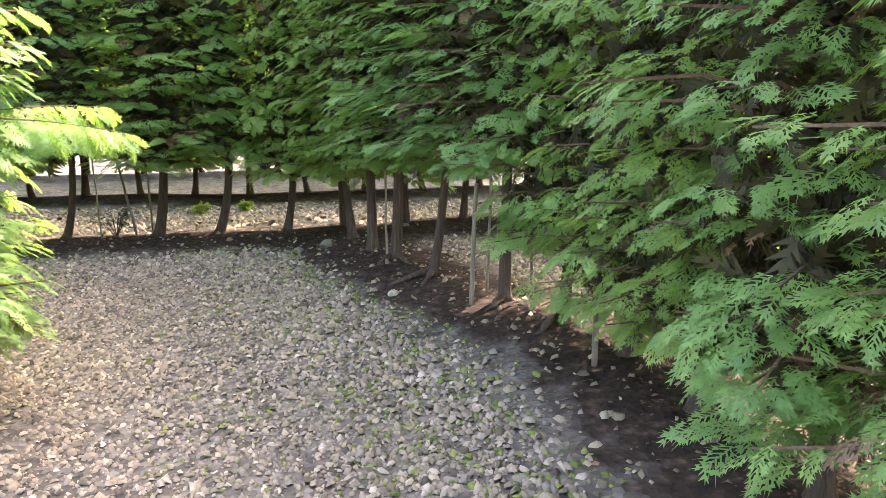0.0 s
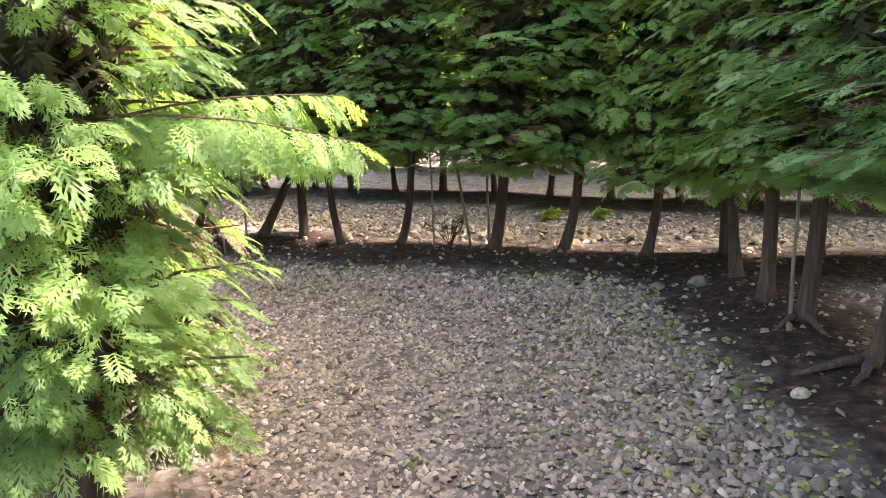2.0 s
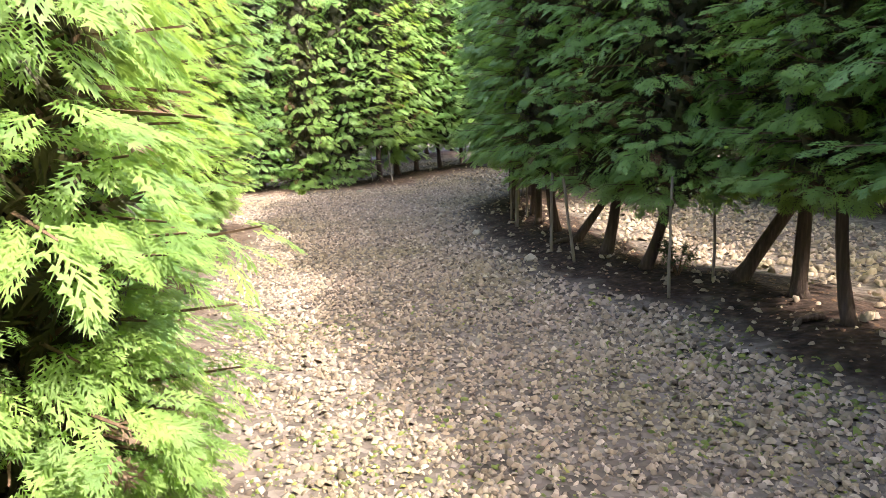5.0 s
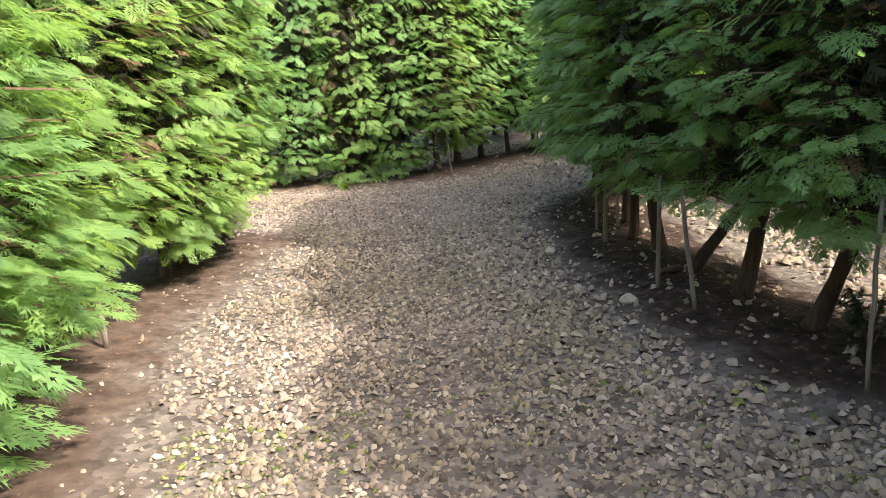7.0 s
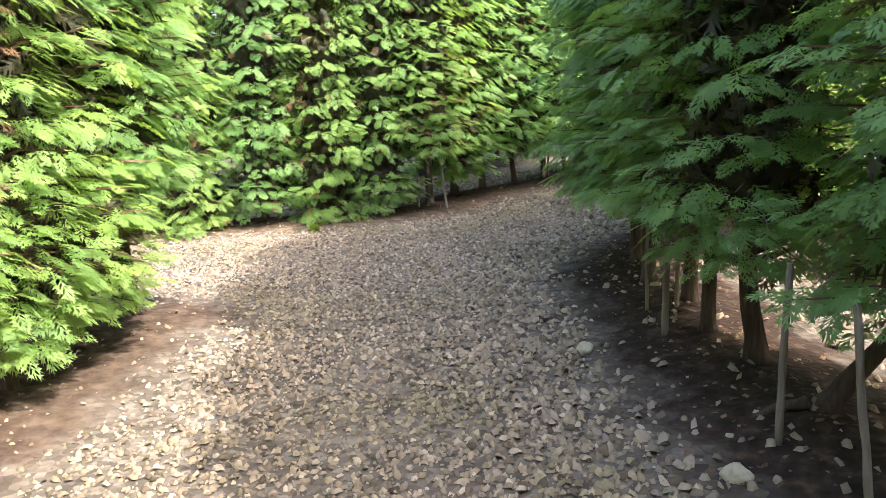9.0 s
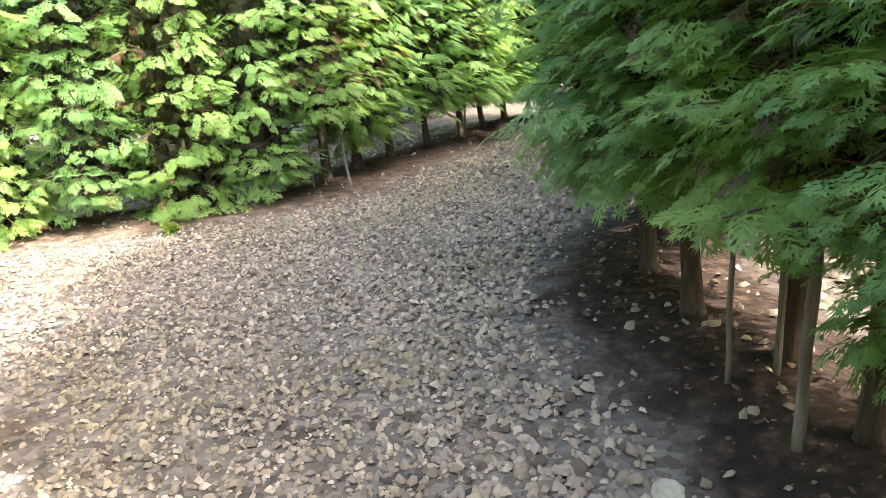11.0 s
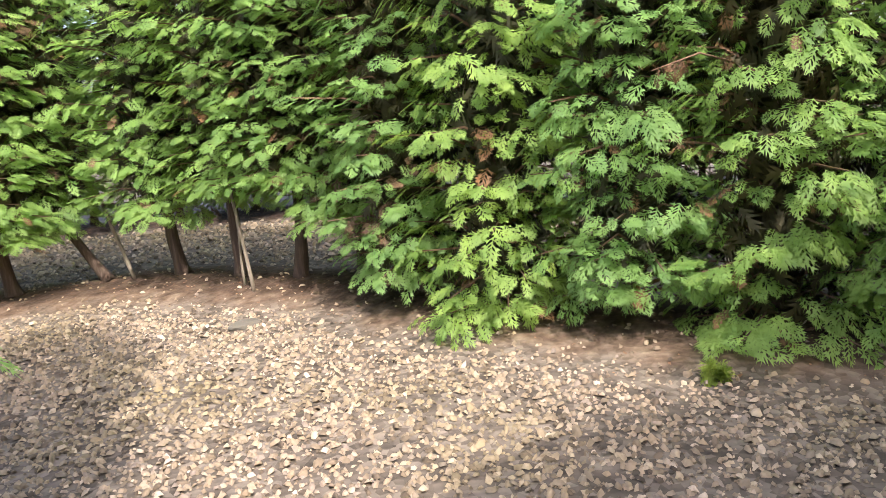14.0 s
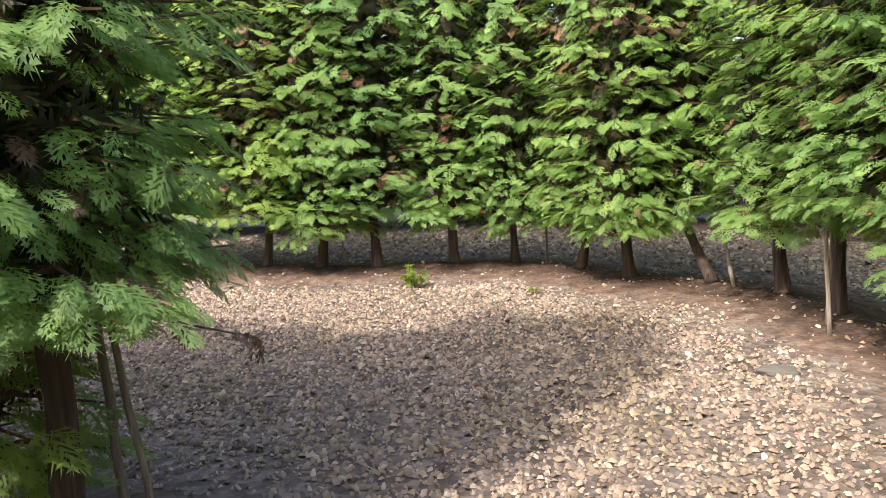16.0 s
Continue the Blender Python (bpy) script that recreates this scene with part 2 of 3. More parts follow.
def ground_height(x, y):
    d = row_distance(x, y)
    bank = 0.10 * np.clip(1 - d / 0.8, 0, 1) ** 1.3
    swell = 0.015 * np.sin(1.7 * x + 0.6 * y) * np.sin(1.3 * y - 0.4 * x) + 0.006 * np.sin(5.1 * x) * np.sin(4.3 * y + 1.0)
    near = np.exp(-((np.abs(x + 8) / 22) ** 4 + (np.abs(y - 5) / 20) ** 4))
    return BASE + (bank + swell) * near


def height_at(x, y):
    return float(ground_height(np.array([x]), np.array([y]))[0])


def build_ground():
    def axis(lo, hi, step):
        fine = np.arange(lo, hi + step / 2, step)
        out = np.array([0.5, 1.2, 2.5, 5, 10, 22, 50, 120, 300, 800])
        return np.concatenate([lo - out[::-1], fine, hi + out])
    xs, ys = axis(-20, 5, 0.13), axis(-6.5, 16, 0.13)
    gx, gy = np.meshgrid(xs, ys)
    x, y = gx.ravel(), gy.ravel()
    verts = np.column_stack([x, y, ground_height(x, y)])
    n, m = len(xs), len(ys)
    i = (np.arange(m - 1)[:, None] * n + np.arange(n - 1)[None, :]).ravel()
    tris = np.concatenate([np.column_stack([i, i + 1, i + n + 1]), np.column_stack([i, i + n + 1, i + n])])
    me = big_mesh("ground", verts, tris, GROUND)
    # Soil band widened so its dark tone also stands for shade beside hedges.
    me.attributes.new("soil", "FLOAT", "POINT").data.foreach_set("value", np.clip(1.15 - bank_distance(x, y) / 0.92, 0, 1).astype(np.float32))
    # Pale tone marks sunlit banks; it fades at B trunks to paint skirt shade.
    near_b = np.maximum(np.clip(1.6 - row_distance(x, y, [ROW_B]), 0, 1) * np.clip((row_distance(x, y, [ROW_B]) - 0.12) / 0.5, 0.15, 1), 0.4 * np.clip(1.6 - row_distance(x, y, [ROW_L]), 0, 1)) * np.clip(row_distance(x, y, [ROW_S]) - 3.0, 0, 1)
    me.attributes.new("lit_dry", "FLOAT", "POINT").data.foreach_set("value", near_b.astype(np.float32))
    me.shade_smooth()
    return tagged(new("ground", me), label="pale crushed gravel path with reddish-brown soil banks under the trees", category="ground", kind="structure")


ground = build_ground()


# ---- trees ----
def spray_template(rng, pairs, teeth=2):
    """One flat frond of scale leaves, 1 long, along +x: pinnate side shoots on a rib, each with slanting teeth on both sides."""
    verts, tris = [], []

    def blade(x, y, a, length, width, back=0.0):
        c, s = math.cos(a), math.sin(a)
        n = len(verts)
        for u, v in ((-back, -0.5 * width), (length, rng.uniform(-0.2, 0.2) * width), (-back, 0.5 * width)):
            verts.append((x + u * c - v * s, y + u * s + v * c, rng.uniform(-0.012, 0.012)))
        tris.append((n, n + 1, n + 2))
    for k in range(pairs):
        s = 0.05 + 0.85 * (k + rng.uniform(-0.15, 0.15)) / pairs
        reach = (0.13 + 0.37 * math.sin(math.pi * min(1, 0.22 + 0.80 * s)) ** 0.9) * rng.uniform(0.8, 1.15)
        for side in (-1, 1):
            a = side * (radians(54) - radians(24) * s) + rng.uniform(-0.12, 0.12)
            r = reach * rng.uniform(0.85, 1.1)
            x0 = s + side * 0.22 / pairs
            c, d = math.cos(a), math.sin(a)
            blade(x0, 0, a, r, 0.30 / pairs if teeth else 0.62 / pairs, 0.02)
            for j in range(teeth):
                u = r * (0.22 + 0.62 * (j + 0.35) / teeth)
                long = (0.70 / pairs + 0.045) * (1.1 - 0.6 * u / max(r, 0.01)) * rng.uniform(0.8, 1.25)
                for turn in (-1, 1):
                    blade(x0 + u * c, u * d, a + turn * rng.uniform(0.5, 0.85), long, 0.21 * r / teeth + 0.014)
    blade(0, 0, 0, 0.75, 0.035)
    blade(0.7, 0, rng.uniform(-0.1, 0.1), 0.32, 0.10)
    return np.array(verts), np.array(tris)


def sprays(template, base, out, normal, length, droop):
    """Lays many sprays: arrays of base points, directions, normals and lengths."""
    tv, tt = template
    out = out / np.linalg.norm(out, axis=1)[:, None]
    side = np.cross(normal, out)
    side /= np.linalg.norm(side, axis=1)[:, None]
    up = np.cross(out, side)
    x, y = tv[:, 0][None, :], tv[:, 1][None, :]
    z = tv[:, 2][None, :] - droop[:, None] * (x ** 2 + 1.4 * y ** 2)
    L = length[:, None]
    v = base[:, None, :] + (L * x)[..., None] * out[:, None, :] + (L * y)[..., None] * side[:, None, :] + (L * z)[..., None] * up[:, None, :]
    n = len(tv)
    t = tt[None] + (np.arange(len(base)) * n)[:, None, None]
    return v.reshape(-1, 3), t.reshape(-1, 3)


INNER_SIZE = 0.118


def crown_meshes(seed, height, radius, branches, per_branch, pairs, teeth, size, name, inner=110, reach=(0.72, 0.88, 1.0, 1.0, 1.13)):
    """A crown that starts at z = 0, in flat tiers of drooping fronds: foliage, twigs, dead fronds. size: the shortest and longest frond."""
    rng = np.random.default_rng(seed)
    templates = [spray_template(random.Random(seed + k), pairs, teeth) for k in range(4)]
    foliage, dead, twigs = [[] for _ in templates], [], []
    for b in range(branches):
        h = ((b + rng.uniform(0, 1)) / branches) ** 1.3
        az = b * 2.399963 + rng.uniform(-0.5, 0.5)
        r = radius * (0.80 + 0.26 * math.sin(math.pi * min(1, 0.2 + 0.7 * h))) * (1 - 0.3 * max(0, h - 0.45) ** 1.4) * rng.choice(reach) * rng.uniform(0.88, 1.1) * (1.0 if h < 0.88 else rng.uniform(0.3, 1.0))
        rise = 0.10 + 0.40 * h + rng.uniform(-0.18, 0.18)
        o = np.array([math.cos(az), math.sin(az), 0.0])
        across = np.array([-o[1], o[0], rng.uniform(-0.15, 0.15)])
        tip = o * r + np.array([0, 0, h * height + rise * r * 0.6])
        start = o * 0.03 + np.array([0, 0, h * height - 0.05])
        mid = 0.5 * (start + tip) + np.array([0, 0, 0.06])
        if size[0] < 0.09 or size[0] < 0.1 and b % 2:
            twigs.append(tube([start, mid, tip], [0.011, 0.007, 0.003], 3))
        tone, fall = rng.random(), rng.uniform(-0.42, 0.02)
        tilt = o[:2] * rng.uniform(0.2, 0.75) + rng.uniform(-0.22, 0.22, 2)
        for k in range(per_branch):
            s = 0.96 - 0.62 * (k / per_branch) ** 1.15
            p = start * (1 - s) ** 2 + 2 * mid * s * (1 - s) + tip * s * s
            side = 1 if k % 2 else -1
            turn = rng.uniform(-0.2, 0.2) if k == 0 else side * rng.uniform(0.35, 1.0)
            u = 0.0 if k == 0 else rng.uniform(0.0, 1.0) * (0.05 + 0.30 * (1 - s))
            p = p + across * side * u + o * 0.35 * u + np.array([0, 0, rng.uniform(-0.03, 0.03) - 0.5 * u * u])
            d = np.array([math.cos(az + turn), math.sin(az + turn), fall + rng.uniform(-0.16, 0.14)])
            nrm = np.array([rng.uniform(-0.12, 0.12) + tilt[0], rng.uniform(-0.12, 0.12) + tilt[1], 1.0])
            item = (p, d, nrm, rng.uniform(*size) * (1.0 if k else 1.12), rng.uniform(0.12, 0.42))
            if (s < 0.5 and rng.random() < 0.15) or rng.random() < 0.012 or (tone < 0.012 and s < 0.8):
                dead.append(item)
            else:
                foliage[rng.integers(0, 4)].append(item)

    # Fill round the trunk: blocks light, its dark colour stands for crown shade.
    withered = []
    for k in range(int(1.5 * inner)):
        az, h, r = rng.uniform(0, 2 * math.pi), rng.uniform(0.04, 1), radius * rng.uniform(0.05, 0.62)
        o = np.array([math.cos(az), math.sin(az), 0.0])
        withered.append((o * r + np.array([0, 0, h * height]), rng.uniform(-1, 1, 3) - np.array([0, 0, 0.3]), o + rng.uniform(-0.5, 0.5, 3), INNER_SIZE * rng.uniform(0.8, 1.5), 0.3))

    def gather(groups):
        vs, ts, n = [], [], 0
        for tmpl, items in groups:
            if items:
                v, t = sprays(tmpl, *(np.array([i[c] for i in items]) for c in range(5)))
                vs.append(v), ts.append(t + n)
                n += len(v)
        return np.concatenate(vs), np.concatenate(ts)
    leaf = big_mesh(name + "_crown", *gather(zip(templates, foliage)), LEAF)
    brown = big_mesh(name + "_dead", *gather([(templates[0], dead)]), DEAD)
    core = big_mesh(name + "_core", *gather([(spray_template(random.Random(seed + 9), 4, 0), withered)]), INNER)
    wood = mesh_of(name + "_twigs", *joined(twigs), TWIG) if twigs else None
    return leaf, brown, core, wood


CLOSE = [crown_meshes(40 + k, 3.3, 0.60, 205, 16, 5, 1, (0.09, 0.18), "close", 1200) for k in range(4)]
FINE = [crown_meshes(50 + k, 3.3, 0.60, 250, 19, 6, 1, (0.075, 0.16), "fine", 1200) for k in range(2)]
SHADE = [crown_meshes(60 + k, 3.3, 0.60, 165, 14, 6, 1, (0.07, 0.15), "shade", 1800, (0.5, 0.7, 0.95, 1.0, 1.18)) for k in range(3)]
NEAR = [crown_meshes(10 + k, 3.3, 0.61, 165, 14, 5, 1, (0.085, 0.175), "near", 1500) for k in range(4)]
MIDDLE = [crown_meshes(20 + k, 3.3, 0.61, 135, 11, 4, 0, (0.12, 0.22), "middle", 1500) for k in range(4)]
FAR = [crown_meshes(30 + k, 3.3, 0.62, 110, 9, 3, 0, (0.22, 0.34), "far", 700) for k in range(3)]


def cypress(x, y, lean, skirt, kind, label, group, rng, size=1.0, width=1.0):
    """A hedge cypress: bare trunk, then a crown from the height of its skirt up."""
    z = height_at(x, y) - 0.02
    tree = new("cypress_tree")
    tree.location = (x, y, z)
    tagged(tree, label=label, category="tree", group=group)
    r = rng.uniform(0.037, 0.053)
    bend = rng.uniform(-0.05, 0.05), rng.uniform(-0.05, 0.05)
    top = 3.5 * size
    pts, rad = [], []
    for k, h in enumerate((0.0, 0.05, 0.14, 0.3, 0.55, 0.85, 1.3, 2.0, top)):
        q = min(h, 0.9) if math.hypot(*lean) > 0.25 else 0.5 * min(h, 0.9) + 0.45 * (1 - math.exp(-h / 0.28))
        pts.append((lean[0] * q + bend[0] * math.sin(2.2 * h), lean[1] * q + bend[1] * math.sin(2.2 * h), h))
        rad.append(r * (1.65, 1.3, 1.12, 1.0, 0.95, 0.88, 0.75, 0.5, 0.12)[k])
    trunk = part_mesh("trunk", mesh_of("trunk", *tube(pts, rad, 9, 0.10, rng), BARK, True), tree)
    leaf, brown, core, wood = kind[rng.randrange(len(kind))]
    m = pose(lean[0] * 0.9, lean[1] * 0.9, skirt, 0, 0, rng.uniform(0, 360)) @ Matrix.Diagonal((size * width, size * width, size * (3.85 - skirt) / 3.3, 1))
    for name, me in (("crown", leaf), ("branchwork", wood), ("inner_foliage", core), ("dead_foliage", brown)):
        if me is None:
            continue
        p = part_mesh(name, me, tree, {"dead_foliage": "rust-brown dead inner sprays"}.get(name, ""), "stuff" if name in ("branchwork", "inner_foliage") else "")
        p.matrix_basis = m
    return tree


def limb(tree, tip, start_height, seed):
    """A long, low side branch that reaches out of the crown: wood, and a flat feather of sprays on it."""
    rng = np.random.default_rng(seed)
    start = np.array([0.0, 0.0, start_height])
    tip = np.array(tip) - np.array(tree.location)
    mid = 0.5 * (start + tip) + np.array([0, 0, 0.12])
    curve = [start * (1 - s) ** 2 + 2 * mid * s * (1 - s) + tip * s * s for s in np.linspace(0, 1, 7)]
    part_mesh("limb", mesh_of("limb", *tube(curve, [0.009, 0.007, 0.006, 0.004, 0.003, 0.002, 0.0015], 6), TWIG, True), tree, "thin reddish-brown side branch")
    axis = (tip - mid) / np.linalg.norm(tip - mid)
    across = np.cross([0, 0, 1.0], axis)
    rows = []
    for k in range(30):
        s = 1 - 0.70 * (k / 30) ** 0.95
        side = 1 if k % 2 else -1
        p = start * (1 - s) ** 2 + 2 * mid * s * (1 - s) + tip * s * s - axis * 0.05 * (k == 0)
        way = axis + across * side * rng.uniform(0.5, 1.15) * (k > 0) + np.array([0, 0, rng.uniform(-1.1, -0.3)])
        rows.append((p, way, np.array([rng.uniform(-0.25, 0.25), rng.uniform(-0.25, 0.25), 1.0]), rng.uniform(0.10, 0.15) + 0.13 * (1 - s), rng.uniform(0.2, 0.5)))
    tmpl = spray_template(random.Random(seed), 9, 3)
    part_mesh("feathery_spray", big_mesh("feathery_spray", *sprays(tmpl, *(np.array([r[c] for r in rows]) for c in range(5))), LEAF), tree)


WIDTHS = {(-10.47, 4.0): 0.82, (-2.55, 3.2): 0.84, (-3.25, 3.72): 0.86, (-3.9, 3.5): 0.92, (-4.5, 3.5): 0.95, (-11.3, 8.4): 0.95, (-11.9, 9.1): 0.95, (-12.7, 10.2): 0.95, (-13.3, 10.9): 0.95}
SIZES = {(-2.55, 3.2): 1.06, (-10.47, 4.0): 1.22, (-9.85, 3.72): 1.16, (-11.3, 8.4): 1.18, (-11.9, 9.1): 1.22, (-12.7, 10.2): 1.22, (-13.3, 10.9): 1.25}
LEANS = {(-5.98, 7.92): (0.38, 0.5), (-7.85, 7.45): (0.3, 0.5), (-0.11, 5.97): (0.22, 0.1), (-0.45, 6.64): (0.05, 0.05), (-13.55, -0.4): (0.15, 0.1), (-14.14, 0.04): (0.24, -0.42), (-4.17, 7.95): (0.16, 0.0), (-3.17, 8.02): (0.14, 0.05), (-2.54, 8.2): (0.16, 0.0), (-1.77, 8.17): (0.1, 0.0), (-6.6, 7.5): (0.3, 0.1)}


def plant(row, skirt, kinds, label, group, seed):
    rng = random.Random(seed)
    for k, (x, y) in enumerate(row):
        gap = max(math.dist((x, y), row[i]) for i in (max(k - 1, 0), min(k + 1, len(row) - 1)))
        width = WIDTHS.get((x, y), min(1.25, max(0.95, gap / 0.78)))
        lean = LEANS.get((x, y), (rng.uniform(-0.08, 0.08), rng.uniform(-0.08, 0.08)))
        cypress(x, y, lean, skirt(x, y) + rng.uniform(-0.27 if row is ROW_B else -0.18, 0.14), kinds(x, y), label, group, rng, SIZES.get((x, y), rng.uniform(0.94, 1.07)) * (0.93 if row is ROW_C else 1.04 if row is ROW_A and x < -1.2 else 1.0), width)


plant(ROW_A, lambda x, y: 0.62 if x < -9.8 else 0.84 if x < -8.6 else 0.60 if x < -7.5 else 0.48 if x < -6.3 else 0.64 if x < -5.2 else 0.82 if x < -0.2 else 0.95 if x < 0.6 else 0.64 if y > 4.3 else 0.36 if y > 3.4 else 0.28, lambda x, y: (SHADE if y > 0.4 else FAR) if x > 0.3 else CLOSE if -11.0 < x < -9.3 else NEAR if -11.6 < x < -6.4 or -5.6 < x else MIDDLE, "dark green hinoki cypress with bare lower trunk in a shaded hedge", "inner hedge of the maze", 1)
plant(ROW_L, lambda x, y: 0.56 if x > -3 else 0.78 if x < -10 else 0.44 if x < -6.6 else 0.62 if x < -4.8 else 0.52, lambda x, y: FINE if x > -3.5 or x < -10.2 else CLOSE if x > -7.2 or x < -10 else NEAR, "sunlit yellow-green hinoki cypress with drooping feathery sprays beside the path", "island hedge", 2)
plant(ROW_B, lambda x, y: 0.20 if 2.8 < y < 6.3 and x < -14 else 0.63 if y < 2.6 else 0.54 if y > 6.3 else 0.45, lambda x, y: NEAR if y < 7 else MIDDLE, "sunlit green hinoki cypress with layered fan-shaped sprays on a soil bank", "outer hedge of the maze", 3)
end_tree = next(o for o in bpy.data.objects if o.name.startswith("cypress_tree") and abs(o.location.x + 2.55) < 0.01)
for seed, (tip, h) in enumerate((((-1.45, 3.5, 1.33), 1.42), ((-1.66, 3.72, 1.46), 1.35))):
    limb(end_tree, tip, h, 60 + seed)
plant(ROW_C, lambda x, y: 0.65, lambda x, y: FAR, "green hinoki cypress in the hedge beyond the next lane", "second hedge", 4)
plant(ROW_D, lambda x, y: 0.65, lambda x, y: FAR, "green hinoki cypress in a distant hedge", "distant hedge", 5)
plant(ROW_S, lambda x, y: 0.65, lambda x, y: FAR, "green hinoki cypress in a hedge behind the outer lane", "far outer hedge", 6)
plant(ROW_E, lambda x, y: 0.5, lambda x, y: MIDDLE, "green hinoki cypress closing the end of the lane", "end hedge", 7)
plant(ROW_G, lambda x, y: 0.7, lambda x, y: MIDDLE if x < 1.2 else FAR, "dark green hinoki cypress in the hedge of the neighbouring lane", "second hedge", 9)
plant(ROW_F, lambda x, y: 0.65, lambda x, y: FAR, "green hinoki cypress in a distant hedge", "distant hedge", 8)


# ---- stakes beside the trunks ----
def stake(x, y, lean, height, radius, label="weathered grey-tan wooden stake beside a cypress trunk"):
    rng = random.Random(int(1000 * x + 77 * y))
    z = height_at(x, y) - 0.03
    pts, rad = [], []
    for k in range(7):
        h = height * k / 6
        pts.append((lean[0] * h + rng.uniform(-0.004, 0.004), lean[1] * h + rng.uniform(-0.004, 0.004), h))
        rad.append(radius * (1.05 - 0.2 * k / 6) * (1.12 if k % 2 else 1.0))
    ob = new("tree_stake", mesh_of("tree_stake", *tube(pts, rad, 7, 0.06, rng), STAKE, True))
    ob.location = (x, y, z)
    return tagged(ob, label=label, category="stake", group="tree stakes")


for x, y, lx, ly, h, r in ((0.19, 5.15, 0.06, 0.0, 1.5, 0.021), (0.32, 5.32, 0.05, 0.02, 1.4, 0.014), (0.83, 3.85, 0.02, 0.0, 1.2, 0.02), (0.65, 5.22, 0.0, 0.0, 0.9, 0.016), (-0.52, 6.58, 0.02, 0.0, 1.2, 0.014),
                        (-3.4, 8.0, -0.15, 0.0, 1.4, 0.016), (-3.75, 7.9, 0.0, 0.0, 1.4, 0.011), (-3.28, 8.15, 0.0, 0.0, 1.4, 0.014), (-5.95, 7.3, 0.0, 0.0, 1.3, 0.014), (-6.06, 7.75, 0.0, 0.0, 1.3, 0.013), (-9.44, 7.38, 0.0, 0.0, 1.4, 0.014),
                        (-8.98, 7.28, 0.02, 0.0, 1.5, 0.024), (-7.66, 7.12, 0.02, 0.0, 1.5, 0.019), (-7.15, 7.12, 0.0, -0.15, 1.4, 0.017), (-9.37, 7.55, 0.0, 0.0, 1.3, 0.017), (-11.28, 8.25, 0.0, 0.0, 1.3, 0.017),
                        (-10.60, 3.85, 0.07, -0.05, 1.4, 0.02), (-10.72, 3.9, 0.12, -0.03, 1.4, 0.016), (-7.6, 3.62, 0.0, 0.0, 1.0, 0.018), (-4.47, 3.75, 0.02, 0.0, 1.0, 0.02),
                        (-14.22, 0.3, 0.13, -0.22, 1.5, 0.02), (-14.22, 1.74, 0.05, -0.09, 1.6, 0.018), (-14.3, 1.55, 0.0, 0.02, 1.4, 0.013), (-14.55, 6.6, 0.0, 0.0, 1.2, 0.012), (-14.45, 6.95, 0.0, -0.1, 0.6, 0.018), (-16.7, 9.0, 0.0, 0.1, 1.3, 0.02), (-12.9, -1.15, 0.0, 0.0, 1.2, 0.014), (-10.8, -1.5, 0.03, 0.0, 1.2, 0.012), (-17.75, 10.45, 0.1, 0.0, 1.2, 0.03), (-15.0, 6.85, -0.06, 0.0, 1.2, 0.012)):
    stake(x, y, (lx, ly), min(h, 0.78 if -9.6 < x < -7 else 1.15 if y < 4.5 and x > -11 else 0.92), 0.8 * r)


# ---- rocks ----
def rock(name, x, y, size, mat, label, seed, sink=0.25):
    """A weathered lump: a low icosphere, pulled about and flattened."""
    bm = bmesh.new()
    bmesh.ops.create_icosphere(bm, subdivisions=3, radius=1.0)
    off = Vector((seed * 3.1, seed * 1.7, 0))
    for v in bm.verts:
        n = v.co.normalized()
        k = 1 + 0.28 * noise.noise(n * 1.3 + off) + 0.10 * noise.noise(n * 3.5 + off)
        v.co = Vector((n.x * size[0], n.y * size[1], max(n.z, -0.5) * size[2])) * k
    me = bpy.data.meshes.new(name)
    bm.to_mesh(me)
    bm.free()
    me.materials.append(mat)
    for p in me.polygons:
        p.use_smooth = seed % 2 == 0
    ob = new(name, me)
    ob.matrix_basis = pose(x, y, height_at(x, y) + (0.5 - sink) * size[2], 0, 0, 47 * seed)
    return tagged(ob, label=label, category="rock")


rock("rock", -1.2, 7.42, (0.085, 0.06, 0.058), ROCK, "grey-green mossy field rock at the foot of the bank", 1)
rock("rock", -1.5, 7.42, (0.085, 0.055, 0.03), ROCK, "flat grey rock beside the bank", 2)
rock("rock", -2.25, 7.29, (0.08, 0.055, 0.034), ROCK, "flat grey rock beside the bank", 3)
rock("rock", -7.5, 6.84, (0.06, 0.042, 0.045), PALE_ROCK, "pale cream angular rock on dark soil", 5)
rock("rock", -13.55, 6.2, (0.06, 0.05, 0.035), ROCK, "round grey rock at the edge of the gravel", 4)
rock("rock", -13.65, 2.2, (0.12, 0.08, 0.035), SLATE, "dark flat slate lying on the gravel", 7)
rock("rock", -16.3, 9.35, (0.13, 0.08, 0.04), SLATE, "dark flat slate lying on the gravel", 9)
rock("rock", -9.0, 6.8, (0.06, 0.05, 0.045), PALE_ROCK, "pale cream angular rock on dark soil", 11)
rock("rock", -0.4, 5.55, (0.06, 0.04, 0.03), PALE_ROCK, "buff stone half sunk in the bank", 13)


# ---- roots, dead branches, shrub, weeds ----
def root(x, y, turn, length, seed):
    rng = random.Random(seed)
    pts, rad, n = [], [], 6
    for k in range(n):
        u = k / (n - 1)
        px, py = x + length * u * math.cos(turn) + rng.uniform(-0.02, 0.02), y + length * u * math.sin(turn) + rng.uniform(-0.02, 0.02)
        pts.append((px, py, height_at(px, py) + 0.035 * math.sin(math.pi * min(1, 0.25 + u)) - 0.02 * u))
        rad.append(0.03 * (1 - 0.75 * u))
    return tagged(new("tree_root", mesh_of("tree_root", *tube(pts, rad, 7, 0.12, rng), BARK, True)), label="gnarled reddish-brown surface root of a cypress", category="root", group="surface roots")


